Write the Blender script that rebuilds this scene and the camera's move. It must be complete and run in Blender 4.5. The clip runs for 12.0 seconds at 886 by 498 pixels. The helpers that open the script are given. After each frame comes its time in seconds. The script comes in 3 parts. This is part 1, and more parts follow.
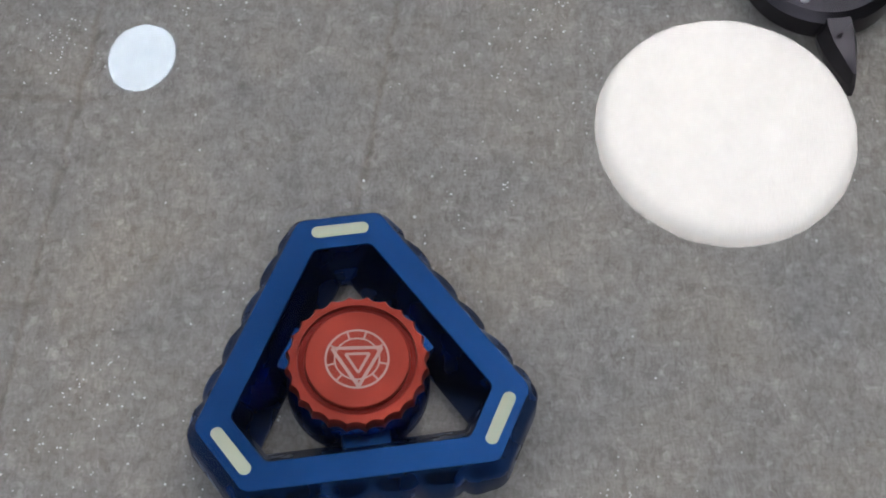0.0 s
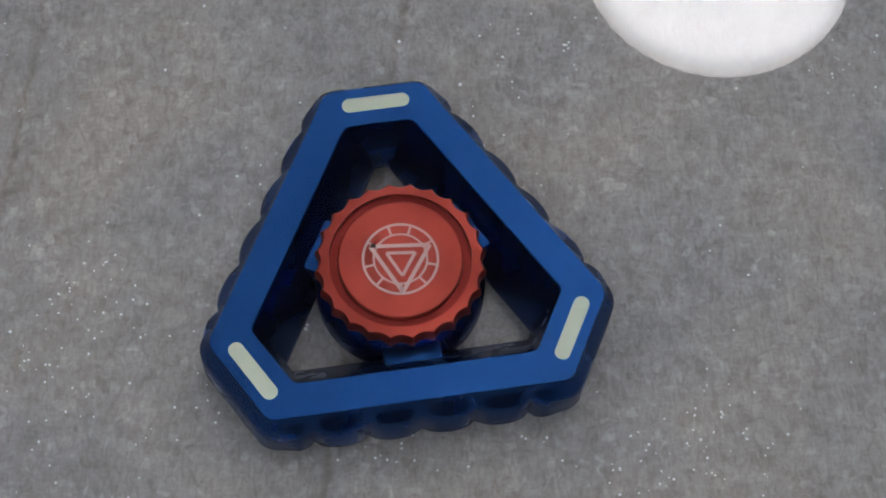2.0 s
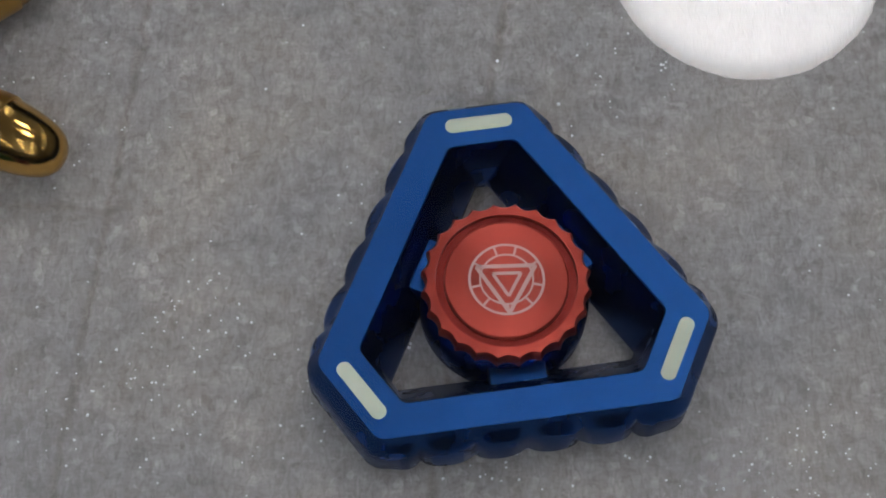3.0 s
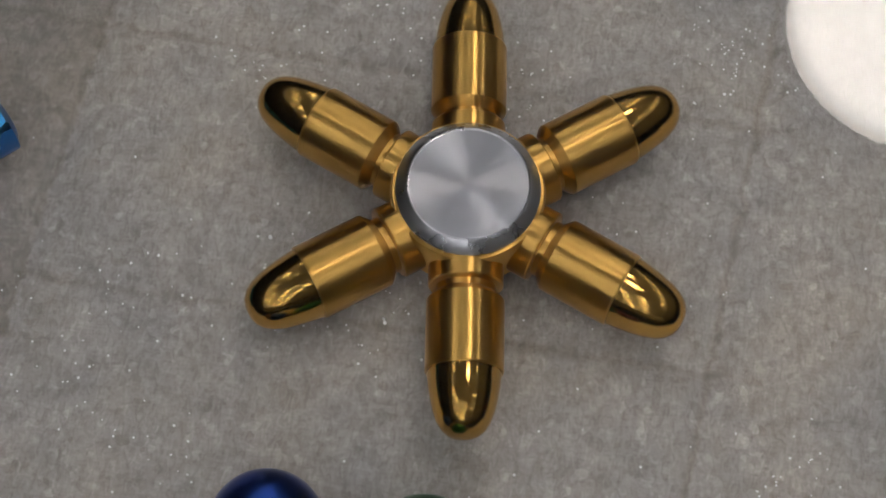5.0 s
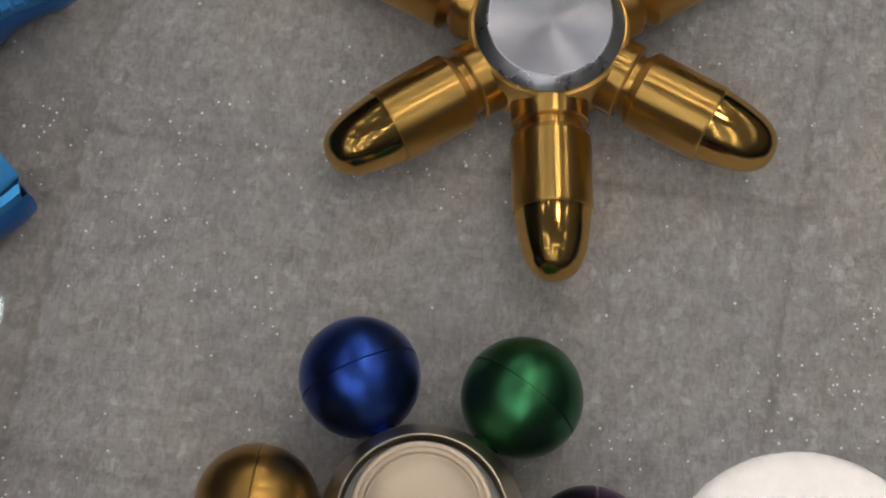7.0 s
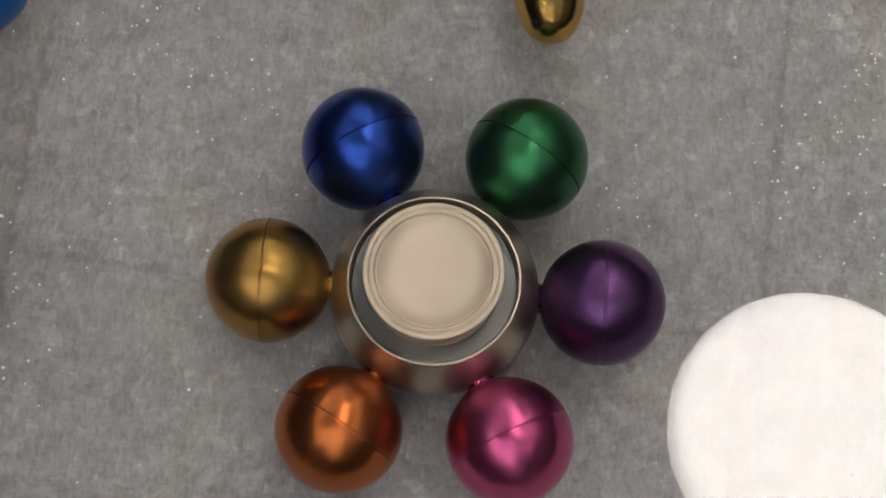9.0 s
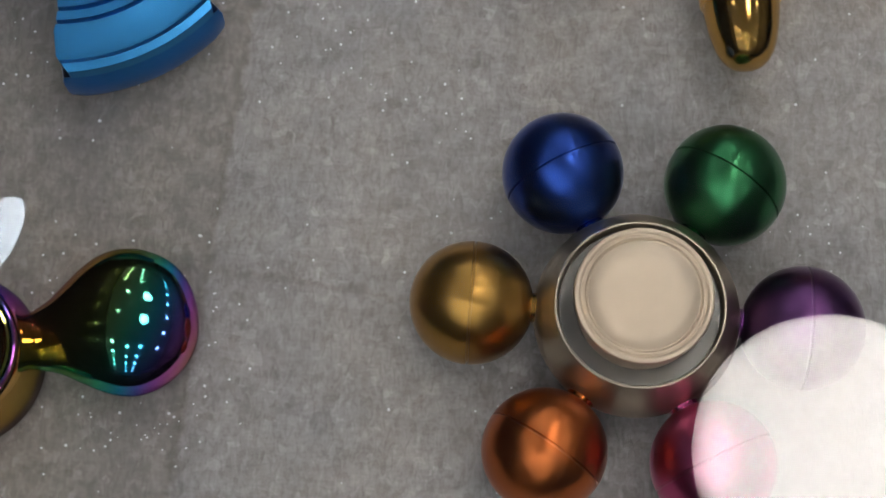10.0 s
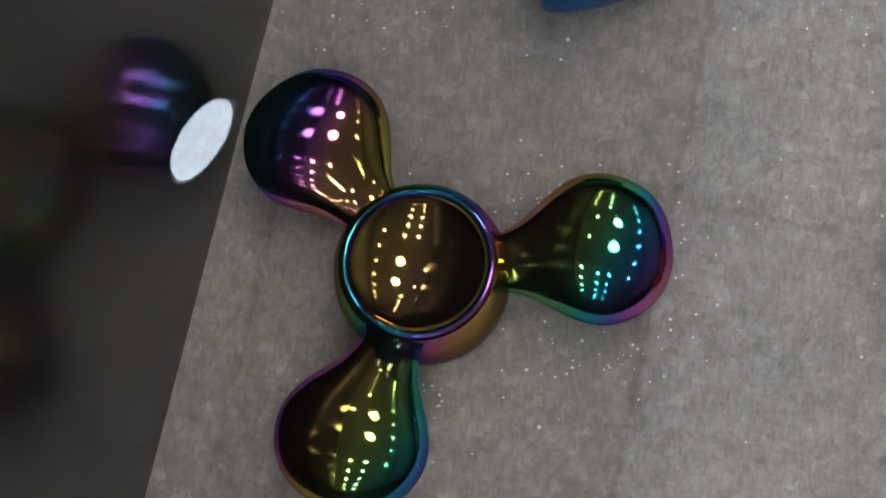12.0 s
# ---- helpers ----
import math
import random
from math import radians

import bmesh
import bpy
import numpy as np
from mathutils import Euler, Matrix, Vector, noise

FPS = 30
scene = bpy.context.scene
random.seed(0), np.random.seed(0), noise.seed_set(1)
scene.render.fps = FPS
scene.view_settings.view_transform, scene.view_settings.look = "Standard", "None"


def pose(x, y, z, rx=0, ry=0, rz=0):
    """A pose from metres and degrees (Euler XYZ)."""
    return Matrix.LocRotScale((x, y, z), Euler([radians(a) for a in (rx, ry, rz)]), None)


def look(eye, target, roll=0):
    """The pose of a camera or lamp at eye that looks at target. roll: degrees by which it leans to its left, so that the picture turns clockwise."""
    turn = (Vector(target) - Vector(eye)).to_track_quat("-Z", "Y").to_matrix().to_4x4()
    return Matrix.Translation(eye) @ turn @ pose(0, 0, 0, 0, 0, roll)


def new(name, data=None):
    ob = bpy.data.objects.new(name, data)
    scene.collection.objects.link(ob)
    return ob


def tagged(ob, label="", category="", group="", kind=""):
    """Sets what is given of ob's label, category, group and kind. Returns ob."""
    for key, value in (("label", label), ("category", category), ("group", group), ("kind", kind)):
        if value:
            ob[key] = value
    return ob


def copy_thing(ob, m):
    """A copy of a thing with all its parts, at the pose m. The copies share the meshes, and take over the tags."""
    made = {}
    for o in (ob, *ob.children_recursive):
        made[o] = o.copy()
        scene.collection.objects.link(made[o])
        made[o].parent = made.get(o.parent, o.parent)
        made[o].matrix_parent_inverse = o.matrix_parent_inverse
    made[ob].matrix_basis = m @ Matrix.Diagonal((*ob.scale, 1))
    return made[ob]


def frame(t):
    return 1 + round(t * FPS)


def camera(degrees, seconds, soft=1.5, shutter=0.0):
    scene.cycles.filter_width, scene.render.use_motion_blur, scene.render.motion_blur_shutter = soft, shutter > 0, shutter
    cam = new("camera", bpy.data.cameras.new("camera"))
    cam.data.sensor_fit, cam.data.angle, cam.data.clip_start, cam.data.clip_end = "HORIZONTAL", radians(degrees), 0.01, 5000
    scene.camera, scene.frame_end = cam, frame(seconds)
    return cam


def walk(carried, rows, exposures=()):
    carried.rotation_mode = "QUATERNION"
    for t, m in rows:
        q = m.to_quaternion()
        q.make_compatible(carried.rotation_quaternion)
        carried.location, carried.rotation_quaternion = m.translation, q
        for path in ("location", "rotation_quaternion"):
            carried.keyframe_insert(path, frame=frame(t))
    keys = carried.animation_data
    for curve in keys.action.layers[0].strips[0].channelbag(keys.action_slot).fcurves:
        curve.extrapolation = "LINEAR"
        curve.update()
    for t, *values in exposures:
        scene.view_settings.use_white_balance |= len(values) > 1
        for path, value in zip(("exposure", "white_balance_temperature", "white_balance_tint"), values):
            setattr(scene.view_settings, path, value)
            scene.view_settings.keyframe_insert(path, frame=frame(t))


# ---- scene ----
cam = camera(27.0, 12.0, soft=1.8)
PATH = [
    (0, (0.11870, -0.18204, 0.32170), (0.12369, -0.00862, 0.00000), 1.94),
    (0.3, (0.11102, -0.17264, 0.31109), (0.11786, -0.02526, 0.00000), 3.14),
    (0.5, (0.11102, -0.17264, 0.31109), (0.11786, -0.02526, 0.00000), 3.14),
    (1, (0.10730, -0.16409, 0.30393), (0.11692, -0.02567, 0.00000), 4.23),
    (1.5, (0.10851, -0.15690, 0.28836), (0.11478, -0.03271, 0.00000), 2.83),
    (2, (0.10684, -0.14911, 0.27688), (0.11479, -0.03172, 0.00000), 3.50),
    (2.5, (0.10736, -0.14724, 0.27736), (0.11279, -0.02942, 0.00000), 2.07),
    (2.7, (0.10368, -0.14738, 0.27728), (0.10885, -0.02993, 0.00000), 1.95),
    (4.3, (0.04169, -0.14046, 0.30149), (0.04135, -0.01154, 0.00000), 5.69),
    (4.5, (0.03520, -0.14140, 0.29858), (0.03040, -0.01182, 0.00000), 4.10),
    (5, (0.00717, -0.12911, 0.29098), (-0.00382, -0.00420, 0.00000), 1.95),
    (5.5, (0.00081, -0.11880, 0.28672), (-0.01002, 0.00381, 0.00000), 1.69),
    (6, (0.00042, -0.11743, 0.28570), (-0.00711, 0.00280, 0.00000), 2.07),
    (6.5, (-0.00463, -0.12639, 0.28293), (-0.00826, -0.01557, 0.00000), 3.28),
    (7, (-0.00768, -0.13180, 0.28162), (-0.01444, -0.03366, 0.00000), 1.05),
    (7.5, (-0.00965, -0.14234, 0.27611), (-0.01553, -0.05648, 0.00000), 0.52),
    (7.7, (-0.01066, -0.14330, 0.27636), (-0.01546, -0.06188, 0.00000), 0.70),
    (9.3, (-0.00807, -0.14814, 0.27545), (-0.01242, -0.07272, 0.00000), -1.88),
    (9.5, (-0.00890, -0.14866, 0.27606), (-0.01280, -0.07268, 0.00000), -1.49),
    (10, (-0.03763, -0.14815, 0.27952), (-0.04308, -0.06872, 0.00000), -1.74),
    (10.5, (-0.06678, -0.14575, 0.28064), (-0.08207, -0.06646, 0.00000), -6.35),
    (11, (-0.07625, -0.14920, 0.28069), (-0.09816, -0.07353, 0.00000), -10.09),
    (11.5, (-0.08139, -0.14938, 0.27801), (-0.10737, -0.07901, 0.00000), -13.22),
    (12, (-0.08434, -0.14842, 0.27376), (-0.11426, -0.08489, 0.00000), -18.59),
]
EXPOSURES = [(0, -0.22, 6000, 6), (2.5, -0.36, 5800, 7), (4.5, -0.28, 6450, 7), (6.5, -0.30, 6500, 8), (7.5, -0.22, 6450, 8), (9.5, -0.13, 6300, 7), (10.5, -0.08, 6200, 6), (12, -0.02, 6150, 5)]
walk(cam, [(t, look(eye, target, roll)) for t, eye, target, roll in PATH], EXPOSURES)

# the world: a dim hall; the lamps do the lighting
world = bpy.data.worlds.new("hall_air")
world.use_nodes = True
world.node_tree.nodes["Background"].inputs[0].default_value = (0.75, 0.85, 1.0, 1)
world.node_tree.nodes["Background"].inputs[1].default_value = 0.02
scene.world = world

MM = 0.001
GLASS_Z = 0.130


# ---- materials ----
def material(name, color=(0.5, 0.5, 0.5), rough=0.5, metal=0.0, ior=1.5):
    m = bpy.data.materials.new(name)
    m.use_nodes = True
    b = m.node_tree.nodes["Principled BSDF"]
    b.inputs["Base Color"].default_value = (*color, 1)
    b.inputs["Roughness"].default_value = rough
    b.inputs["Metallic"].default_value = metal
    b.inputs["IOR"].default_value = ior
    return m


def node(m, kind, **values):
    n = m.node_tree.nodes.new(kind)
    for key, value in values.items():
        n.inputs[key.replace("_", " ")].default_value = value
    return n


def wire(m, a, out, b, into):
    m.node_tree.links.new(a.outputs[out], b.inputs[into])


def ramp(m, stops):
    r = m.node_tree.nodes.new("ShaderNodeValToRGB")
    e = r.color_ramp.elements
    while len(e) < len(stops):
        e.new(0.5)
    for el, (p, c) in zip(e, stops):
        el.position, el.color = p, (*c, 1) if len(c) == 3 else c
    return r


def worn_metal(name, color, rough, spread=0.06, grain=900.0, bump=0.02, aniso=0.0):
    """Metal with fine grain, faint smudges in the gloss and a slight drift of colour."""
    m = material(name, color, rough, 1.0)
    b = m.node_tree.nodes["Principled BSDF"]
    co = m.node_tree.nodes.new("ShaderNodeTexCoord")
    fine = node(m, "ShaderNodeTexNoise", Scale=grain, Detail=4.0)
    wide = node(m, "ShaderNodeTexNoise", Scale=130.0, Detail=5.0)
    wire(m, co, "Object", fine, "Vector"), wire(m, co, "Object", wide, "Vector")
    mr = node(m, "ShaderNodeMapRange", To_Min=max(rough - spread, 0.02), To_Max=rough + spread)
    wire(m, wide, "Fac", mr, "Value"), wire(m, mr, "Result", b, "Roughness")
    c = ramp(m, [(0.3, tuple(v * 0.86 for v in color)), (0.7, color)])
    wire(m, wide, "Fac", c, "Fac"), wire(m, c, "Color", b, "Base Color")
    bp = node(m, "ShaderNodeBump", Strength=bump, Distance=0.0002)
    wire(m, fine, "Fac", bp, "Height"), wire(m, bp, "Normal", b, "Normal")
    if aniso:
        tg = m.node_tree.nodes.new("ShaderNodeTangent")
        tg.direction_type, tg.axis = "RADIAL", "Z"
        wire(m, tg, "Tangent", b, "Tangent")
        b.inputs["Anisotropic"].default_value = aniso
        b.inputs["Anisotropic Rotation"].default_value = 0.25
    return m


def turned_metal(name, color, rough, aniso=0.75):
    """Lathe-turned metal: fine concentric rings round the object's z axis."""
    return worn_metal(name, color, rough, 0.006, bump=0.0, aniso=aniso)


# fold lines in the lining: x at y = 0 and slope; cross folds: y at x = 0, slope and reach in x
FOLDS_X = [(-0.0730, 0.098), (-0.1335, 0.092), (0.0455, 0.118), (0.1065, 0.150)]
FOLDS_Y = [(-0.0815, -0.10, -0.0800, 0.040), (0.028, -0.06, -0.15, 0.05), (-0.0200, -0.03, -0.0750, 0.052)]


def cloth():
    """Grey matted lining: pressed fibres, pale and dark flecks, stains and darker fold lines."""
    m = material("grey_lining", (0.3, 0.29, 0.28), 0.8)
    b = m.node_tree.nodes["Principled BSDF"]
    co = m.node_tree.nodes.new("ShaderNodeTexCoord")

    def times(a, out_a, c, out_c, k=1.0, mode="MULTIPLY"):
        n = m.node_tree.nodes.new("ShaderNodeMixRGB")
        n.blend_type, n.inputs[0].default_value = mode, k
        wire(m, a, out_a, n, 1), wire(m, c, out_c, n, 2)
        return n

    def math_node(op, a, out, second):
        n = node(m, "ShaderNodeMath")
        n.operation = op
        wire(m, a, out, n, 0)
        n.inputs[1].default_value = second
        return n

    warp = node(m, "ShaderNodeTexNoise", Scale=160.0, Detail=3.0)
    wire(m, co, "Object", warp, "Vector")
    bent = times(co, "Object", warp, "Color", 0.006, "ADD")
    chip = node(m, "ShaderNodeTexVoronoi", Scale=390.0, Randomness=1.0)
    fleck = node(m, "ShaderNodeTexVoronoi", Scale=720.0, Randomness=1.0)
    wide = node(m, "ShaderNodeTexNoise", Scale=24.0, Detail=6.0, Roughness=0.6)
    mid = node(m, "ShaderNodeTexNoise", Scale=230.0, Detail=5.0, Roughness=0.6)
    stretch = node(m, "ShaderNodeMapping", Scale=(1000, 420, 400), Rotation=(0, 0, 0.12))
    fib = node(m, "ShaderNodeTexNoise", Scale=1.0, Detail=3.0, Distortion=1.2)
    for n in (chip, fleck):
        wire(m, bent, "Color", n, "Vector")
    for n in (wide, mid, stretch):
        wire(m, co, "Object", n, "Vector")
    wire(m, stretch, "Vector", fib, "Vector")
    base = ramp(m, [(0.30, (0.226, 0.216, 0.207)), (0.70, (0.306, 0.295, 0.284))])
    wire(m, mid, "Fac", base, "Fac")
    w = ramp(m, [(0.32, (0.87, 0.885, 0.92)), (0.50, (1.0, 0.99, 0.985)), (0.68, (1.13, 1.08, 1.01))])
    wire(m, wide, "Fac", w, "Fac")
    out = times(base, "Color", w, "Color")
    cs = m.node_tree.nodes.new("ShaderNodeSeparateXYZ")
    wire(m, chip, "Color", cs, "Vector")
    c = ramp(m, [(0.0, (0.93, 0.93, 0.93)), (0.6, (1.0, 1.0, 1.0)), (1.0, (1.10, 1.10, 1.105))])
    wire(m, cs, "X", c, "Fac")
    out = times(out, "Color", c, "Color")
    fs = m.node_tree.nodes.new("ShaderNodeSeparateXYZ")
    wire(m, fleck, "Color", fs, "Vector")
    f = ramp(m, [(0.0, (0.84, 0.82, 0.80)), (0.06, (0.97, 0.97, 0.97)), (0.90, (1.0, 1.0, 1.0)), (1.0, (1.25, 1.25, 1.27))])
    wire(m, fs, "Y", f, "Fac")
    out = times(out, "Color", f, "Color")
    g = ramp(m, [(0.36, (0.84, 0.83, 0.82)), (0.64, (1.12, 1.12, 1.12))])
    wire(m, fib, "Fac", g, "Fac")
    out = times(out, "Color", g, "Color")
    stretch2 = node(m, "ShaderNodeMapping", Scale=(360, 1150, 400), Rotation=(0, 0, -0.2))
    fib2 = node(m, "ShaderNodeTexNoise", Scale=1.0, Detail=3.0, Distortion=1.5)
    wire(m, co, "Object", stretch2, "Vector"), wire(m, stretch2, "Vector", fib2, "Vector")
    g2 = ramp(m, [(0.36, (0.92, 0.915, 0.91)), (0.64, (1.07, 1.07, 1.07))])
    wire(m, fib2, "Fac", g2, "Fac")
    out = times(out, "Color", g2, "Color")
    # narrow darker, browner lines along the folds
    sep = m.node_tree.nodes.new("ShaderNodeSeparateXYZ")
    wire(m, co, "Object", sep, "Vector")
    wob = math_node("MULTIPLY_ADD", mid, "Fac", 0.0040)
    wob.inputs[2].default_value = -0.0020
    # the strip west of the first fold is darker and browner, the rest slightly paler
    d = math_node("MULTIPLY_ADD", sep, "Y", -FOLDS_X[0][1])
    d.inputs[2].default_value = -FOLDS_X[0][0]
    for src, k in ((sep, "X"), (wob, "Value")):
        plus = node(m, "ShaderNodeMath")
        plus.operation = "ADD"
        wire(m, d, "Value", plus, 0), wire(m, src, k, plus, 1)
        d = plus
    west = node(m, "ShaderNodeMapRange", From_Min=-0.0012, From_Max=0.0012)
    wire(m, d, "Value", west, "Value")
    strip_tone = ramp(m, [(0.0, (0.84, 0.82, 0.785)), (1.0, (1.05, 1.05, 1.05))])
    wire(m, west, "Result", strip_tone, "Fac")
    out = times(out, "Color", strip_tone, "Color")

    def darken_fold(along, across, at, slope, reach, colour, out):
        d = math_node("MULTIPLY_ADD", sep, along, -slope)
        d.inputs[2].default_value = -at
        s2 = node(m, "ShaderNodeMath")
        s2.operation = "ADD"
        wire(m, d, "Value", s2, 0), wire(m, sep, across, s2, 1)
        s3 = node(m, "ShaderNodeMath")
        s3.operation = "ADD"
        wire(m, s2, "Value", s3, 0), wire(m, wob, "Value", s3, 1)
        ab = math_node("ABSOLUTE", s3, "Value", 0.0)
        mr = node(m, "ShaderNodeMapRange", From_Min=0.0001, From_Max=0.0011, To_Min=1.0, To_Max=0.0)
        wire(m, ab, "Value", mr, "Value")
        last = mr
        if reach:
            lo = math_node("GREATER_THAN", sep, along, reach[0])
            hi = math_node("LESS_THAN", sep, along, reach[1])
            for lim in (lo, hi):
                k = node(m, "ShaderNodeMath")
                k.operation = "MULTIPLY"
                wire(m, last, 0, k, 0), wire(m, lim, 0, k, 1)
                last = k
        mix = m.node_tree.nodes.new("ShaderNodeMixRGB")
        mix.blend_type = "MULTIPLY"
        wire(m, last, 0, mix, 0), wire(m, out, "Color", mix, 1)
        mix.inputs[2].default_value = (*colour, 1)
        return mix

    for x, k in FOLDS_X:
        out = darken_fold("Y", "X", x, k, None, (0.80, 0.77, 0.74), out)
    for y, k, a, b2 in FOLDS_Y:
        out = darken_fold("X", "Y", y, k, (a, b2), (0.84, 0.82, 0.80), out)
    wire(m, out, "Color", b, "Base Color")
    add = node(m, "ShaderNodeMath")
    add.operation = "ADD"
    wire(m, fib, "Fac", add, 0), wire(m, cs, "X", add, 1)
    bp = node(m, "ShaderNodeBump", Strength=0.30, Distance=0.0004)
    wire(m, add, "Value", bp, "Height"), wire(m, bp, "Normal", b, "Normal")
    return m


def rainbow_metal(name, shift):
    """Mirror-smooth oxide coating whose colour runs with the slope and place of the surface."""
    m = material(name, (0.5, 0.3, 0.5), 0.07, 1.0)
    b = m.node_tree.nodes["Principled BSDF"]
    b.inputs["Specular Tint"].default_value = (0.35, 0.30, 0.42, 1)
    co = m.node_tree.nodes.new("ShaderNodeTexCoord")
    sep = m.node_tree.nodes.new("ShaderNodeSeparateXYZ")
    pos = m.node_tree.nodes.new("ShaderNodeSeparateXYZ")
    geo = m.node_tree.nodes.new("ShaderNodeNewGeometry")
    nz = node(m, "ShaderNodeTexNoise", Scale=45.0, Detail=2.0)
    wire(m, geo, "Normal", sep, "Vector"), wire(m, co, "Object", nz, "Vector"), wire(m, geo, "Position", pos, "Vector")

    def madd(src, out, k, prev=None):
        n = node(m, "ShaderNodeMath")
        n.operation = "MULTIPLY_ADD"
        wire(m, src, out, n, 0)
        n.inputs[1].default_value = k
        if prev is None:
            n.inputs[2].default_value = shift
        else:
            wire(m, prev, "Value", n, 2)
        return n

    v = madd(pos, "X", 12.0)
    v = madd(pos, "Y", -6.0, v)
    v = madd(sep, "X", 0.34, v)
    v = madd(sep, "Y", -0.12, v)
    v = madd(nz, "Fac", 0.22, v)
    fr = node(m, "ShaderNodeMath")
    fr.operation = "FRACT"
    wire(m, v, "Value", fr, 0)
    c = ramp(m, [(0.0, (0.680, 0.357, 0.187)), (0.12, (0.680, 0.442, 0.119)), (0.32, (0.374, 0.527, 0.102)), (0.48, (0.085, 0.595, 0.357)),
                 (0.60, (0.043, 0.408, 0.680)), (0.72, (0.136, 0.170, 0.722)), (0.84, (0.527, 0.136, 0.637)), (0.93, (0.722, 0.238, 0.425)), (1.0, (0.680, 0.357, 0.187))])
    wire(m, fr, "Value", c, "Fac"), wire(m, c, "Color", b, "Base Color")
    return m


def glowing(name, color, strength):
    m = material(name, color, 0.4)
    b = m.node_tree.nodes["Principled BSDF"]
    b.inputs["Emission Color"].default_value = (*color, 1)
    b.inputs["Emission Strength"].default_value = strength
    return m


def opal():
    """Opal disc: even in the middle, falling off over its outermost rim."""
    m = glowing("opal_diffuser", (1.0, 0.905, 0.845), 21.0)
    b = m.node_tree.nodes["Principled BSDF"]
    geo = m.node_tree.nodes.new("ShaderNodeNewGeometry")
    sep = m.node_tree.nodes.new("ShaderNodeSeparateXYZ")
    wire(m, geo, "Normal", sep, "Vector")
    mr = node(m, "ShaderNodeMapRange", From_Min=-0.95, From_Max=-0.25, To_Min=21.0, To_Max=3.0)
    wire(m, sep, "Z", mr, "Value"), wire(m, mr, "Result", b, "Emission Strength")
    return m


def pane_glass():
    m = bpy.data.materials.new("clear_glass")
    m.use_nodes = True
    t = m.node_tree
    g = t.nodes.new("ShaderNodeBsdfGlass")
    g.inputs["Roughness"].default_value = 0.0
    g.inputs["IOR"].default_value = 1.385
    t.links.new(g.outputs[0], t.nodes["Material Output"].inputs[0])
    return m


def painted(name, color, rough=0.7):
    m = material(name, color, rough)
    b = m.node_tree.nodes["Principled BSDF"]
    co = m.node_tree.nodes.new("ShaderNodeTexCoord")
    n = node(m, "ShaderNodeTexNoise", Scale=3.0, Detail=8.0)
    wire(m, co, "Object", n, "Vector")
    c = ramp(m, [(0.3, tuple(v * 0.8 for v in color)), (0.7, color)])
    wire(m, n, "Fac", c, "Fac"), wire(m, c, "Color", b, "Base Color")
    return m


M_CLOTH = cloth()
M_BLUE = worn_metal("blue_anodised_aluminium", (0.015, 0.062, 0.215), 0.40, 0.05)
M_BLUE_DARK = worn_metal("blue_anodised_side", (0.016, 0.062, 0.235), 0.27, 0.04)
M_RED = turned_metal("red_anodised_aluminium", (0.36, 0.060, 0.043), 0.40)
M_RED_DARK = worn_metal("red_groove", (0.16, 0.02, 0.016), 0.4)
M_MARK = material("etched_mark", (0.46, 0.32, 0.30), 0.6, 0.3)
M_GLOW_BAR = material("pale_resin", (0.50, 0.53, 0.40), 0.55)
M_GOLD = worn_metal("brushed_gold", (0.66, 0.40, 0.105), 0.315, 0.012, bump=0.0, aniso=0.95)
M_GOLD_NOSE = worn_metal("polished_gold", (0.68, 0.41, 0.105), 0.13, 0.02, bump=0.004)
M_STEEL = turned_metal("turned_steel", (0.46, 0.47, 0.51), 0.33, aniso=0.86)
M_STEEL_EDGE = worn_metal("polished_steel", (0.62, 0.63, 0.67), 0.28)
M_CHAMPAGNE = worn_metal("champagne_satin", (0.62, 0.52, 0.395), 0.58, 0.04)
M_CHAMP_BODY = worn_metal("champagne_polished", (0.50, 0.435, 0.335), 0.37, 0.04)
M_BEARING = worn_metal("dark_bearing", (0.17, 0.165, 0.155), 0.38)
M_RAINBOW = rainbow_metal("rainbow_coating", 1.896)
M_RAINBOW_RIM = rainbow_metal("rainbow_coating_rim", 2.35)
M_RAINBOW_CAP = rainbow_metal("rainbow_coating_cap", 1.80)
M_SKY = worn_metal("sky_blue_aluminium", (0.055, 0.30, 0.66), 0.36, 0.05)
M_SKY_DARK = worn_metal("sky_blue_polished", (0.03, 0.20, 0.62), 0.30, 0.05)
M_GUN = worn_metal("gunmetal", (0.060, 0.056, 0.066), 0.30, 0.08)
M_GLITTER = material("silver_glitter", (0.74, 0.75, 0.77), 0.28, 0.4)
M_PANEL = material("black_acrylic", (0.004, 0.0038, 0.0036), 0.14, 0.0, 1.52)
M_PANE = pane_glass()
M_DARKWOOD = painted("dark_case_base", (0.10, 0.09, 0.08))
M_CEIL = painted("dull_ceiling", (0.38, 0.38, 0.39))
M_WALL = painted("hall_wall", (0.17, 0.165, 0.16))
M_FLOOR = painted("hall_floor", (0.45, 0.44, 0.43), 0.4)
M_LAMP = opal()
M_SPOT = glowing("spot_lens", (0.82, 0.90, 1.0), 17.0)
M_DOWNLIGHT = glowing("downlight_lens", (0.98, 0.96, 0.98), 45.0)
M_LAMP_BODY = painted("lamp_housing", (0.35, 0.35, 0.36), 0.4)


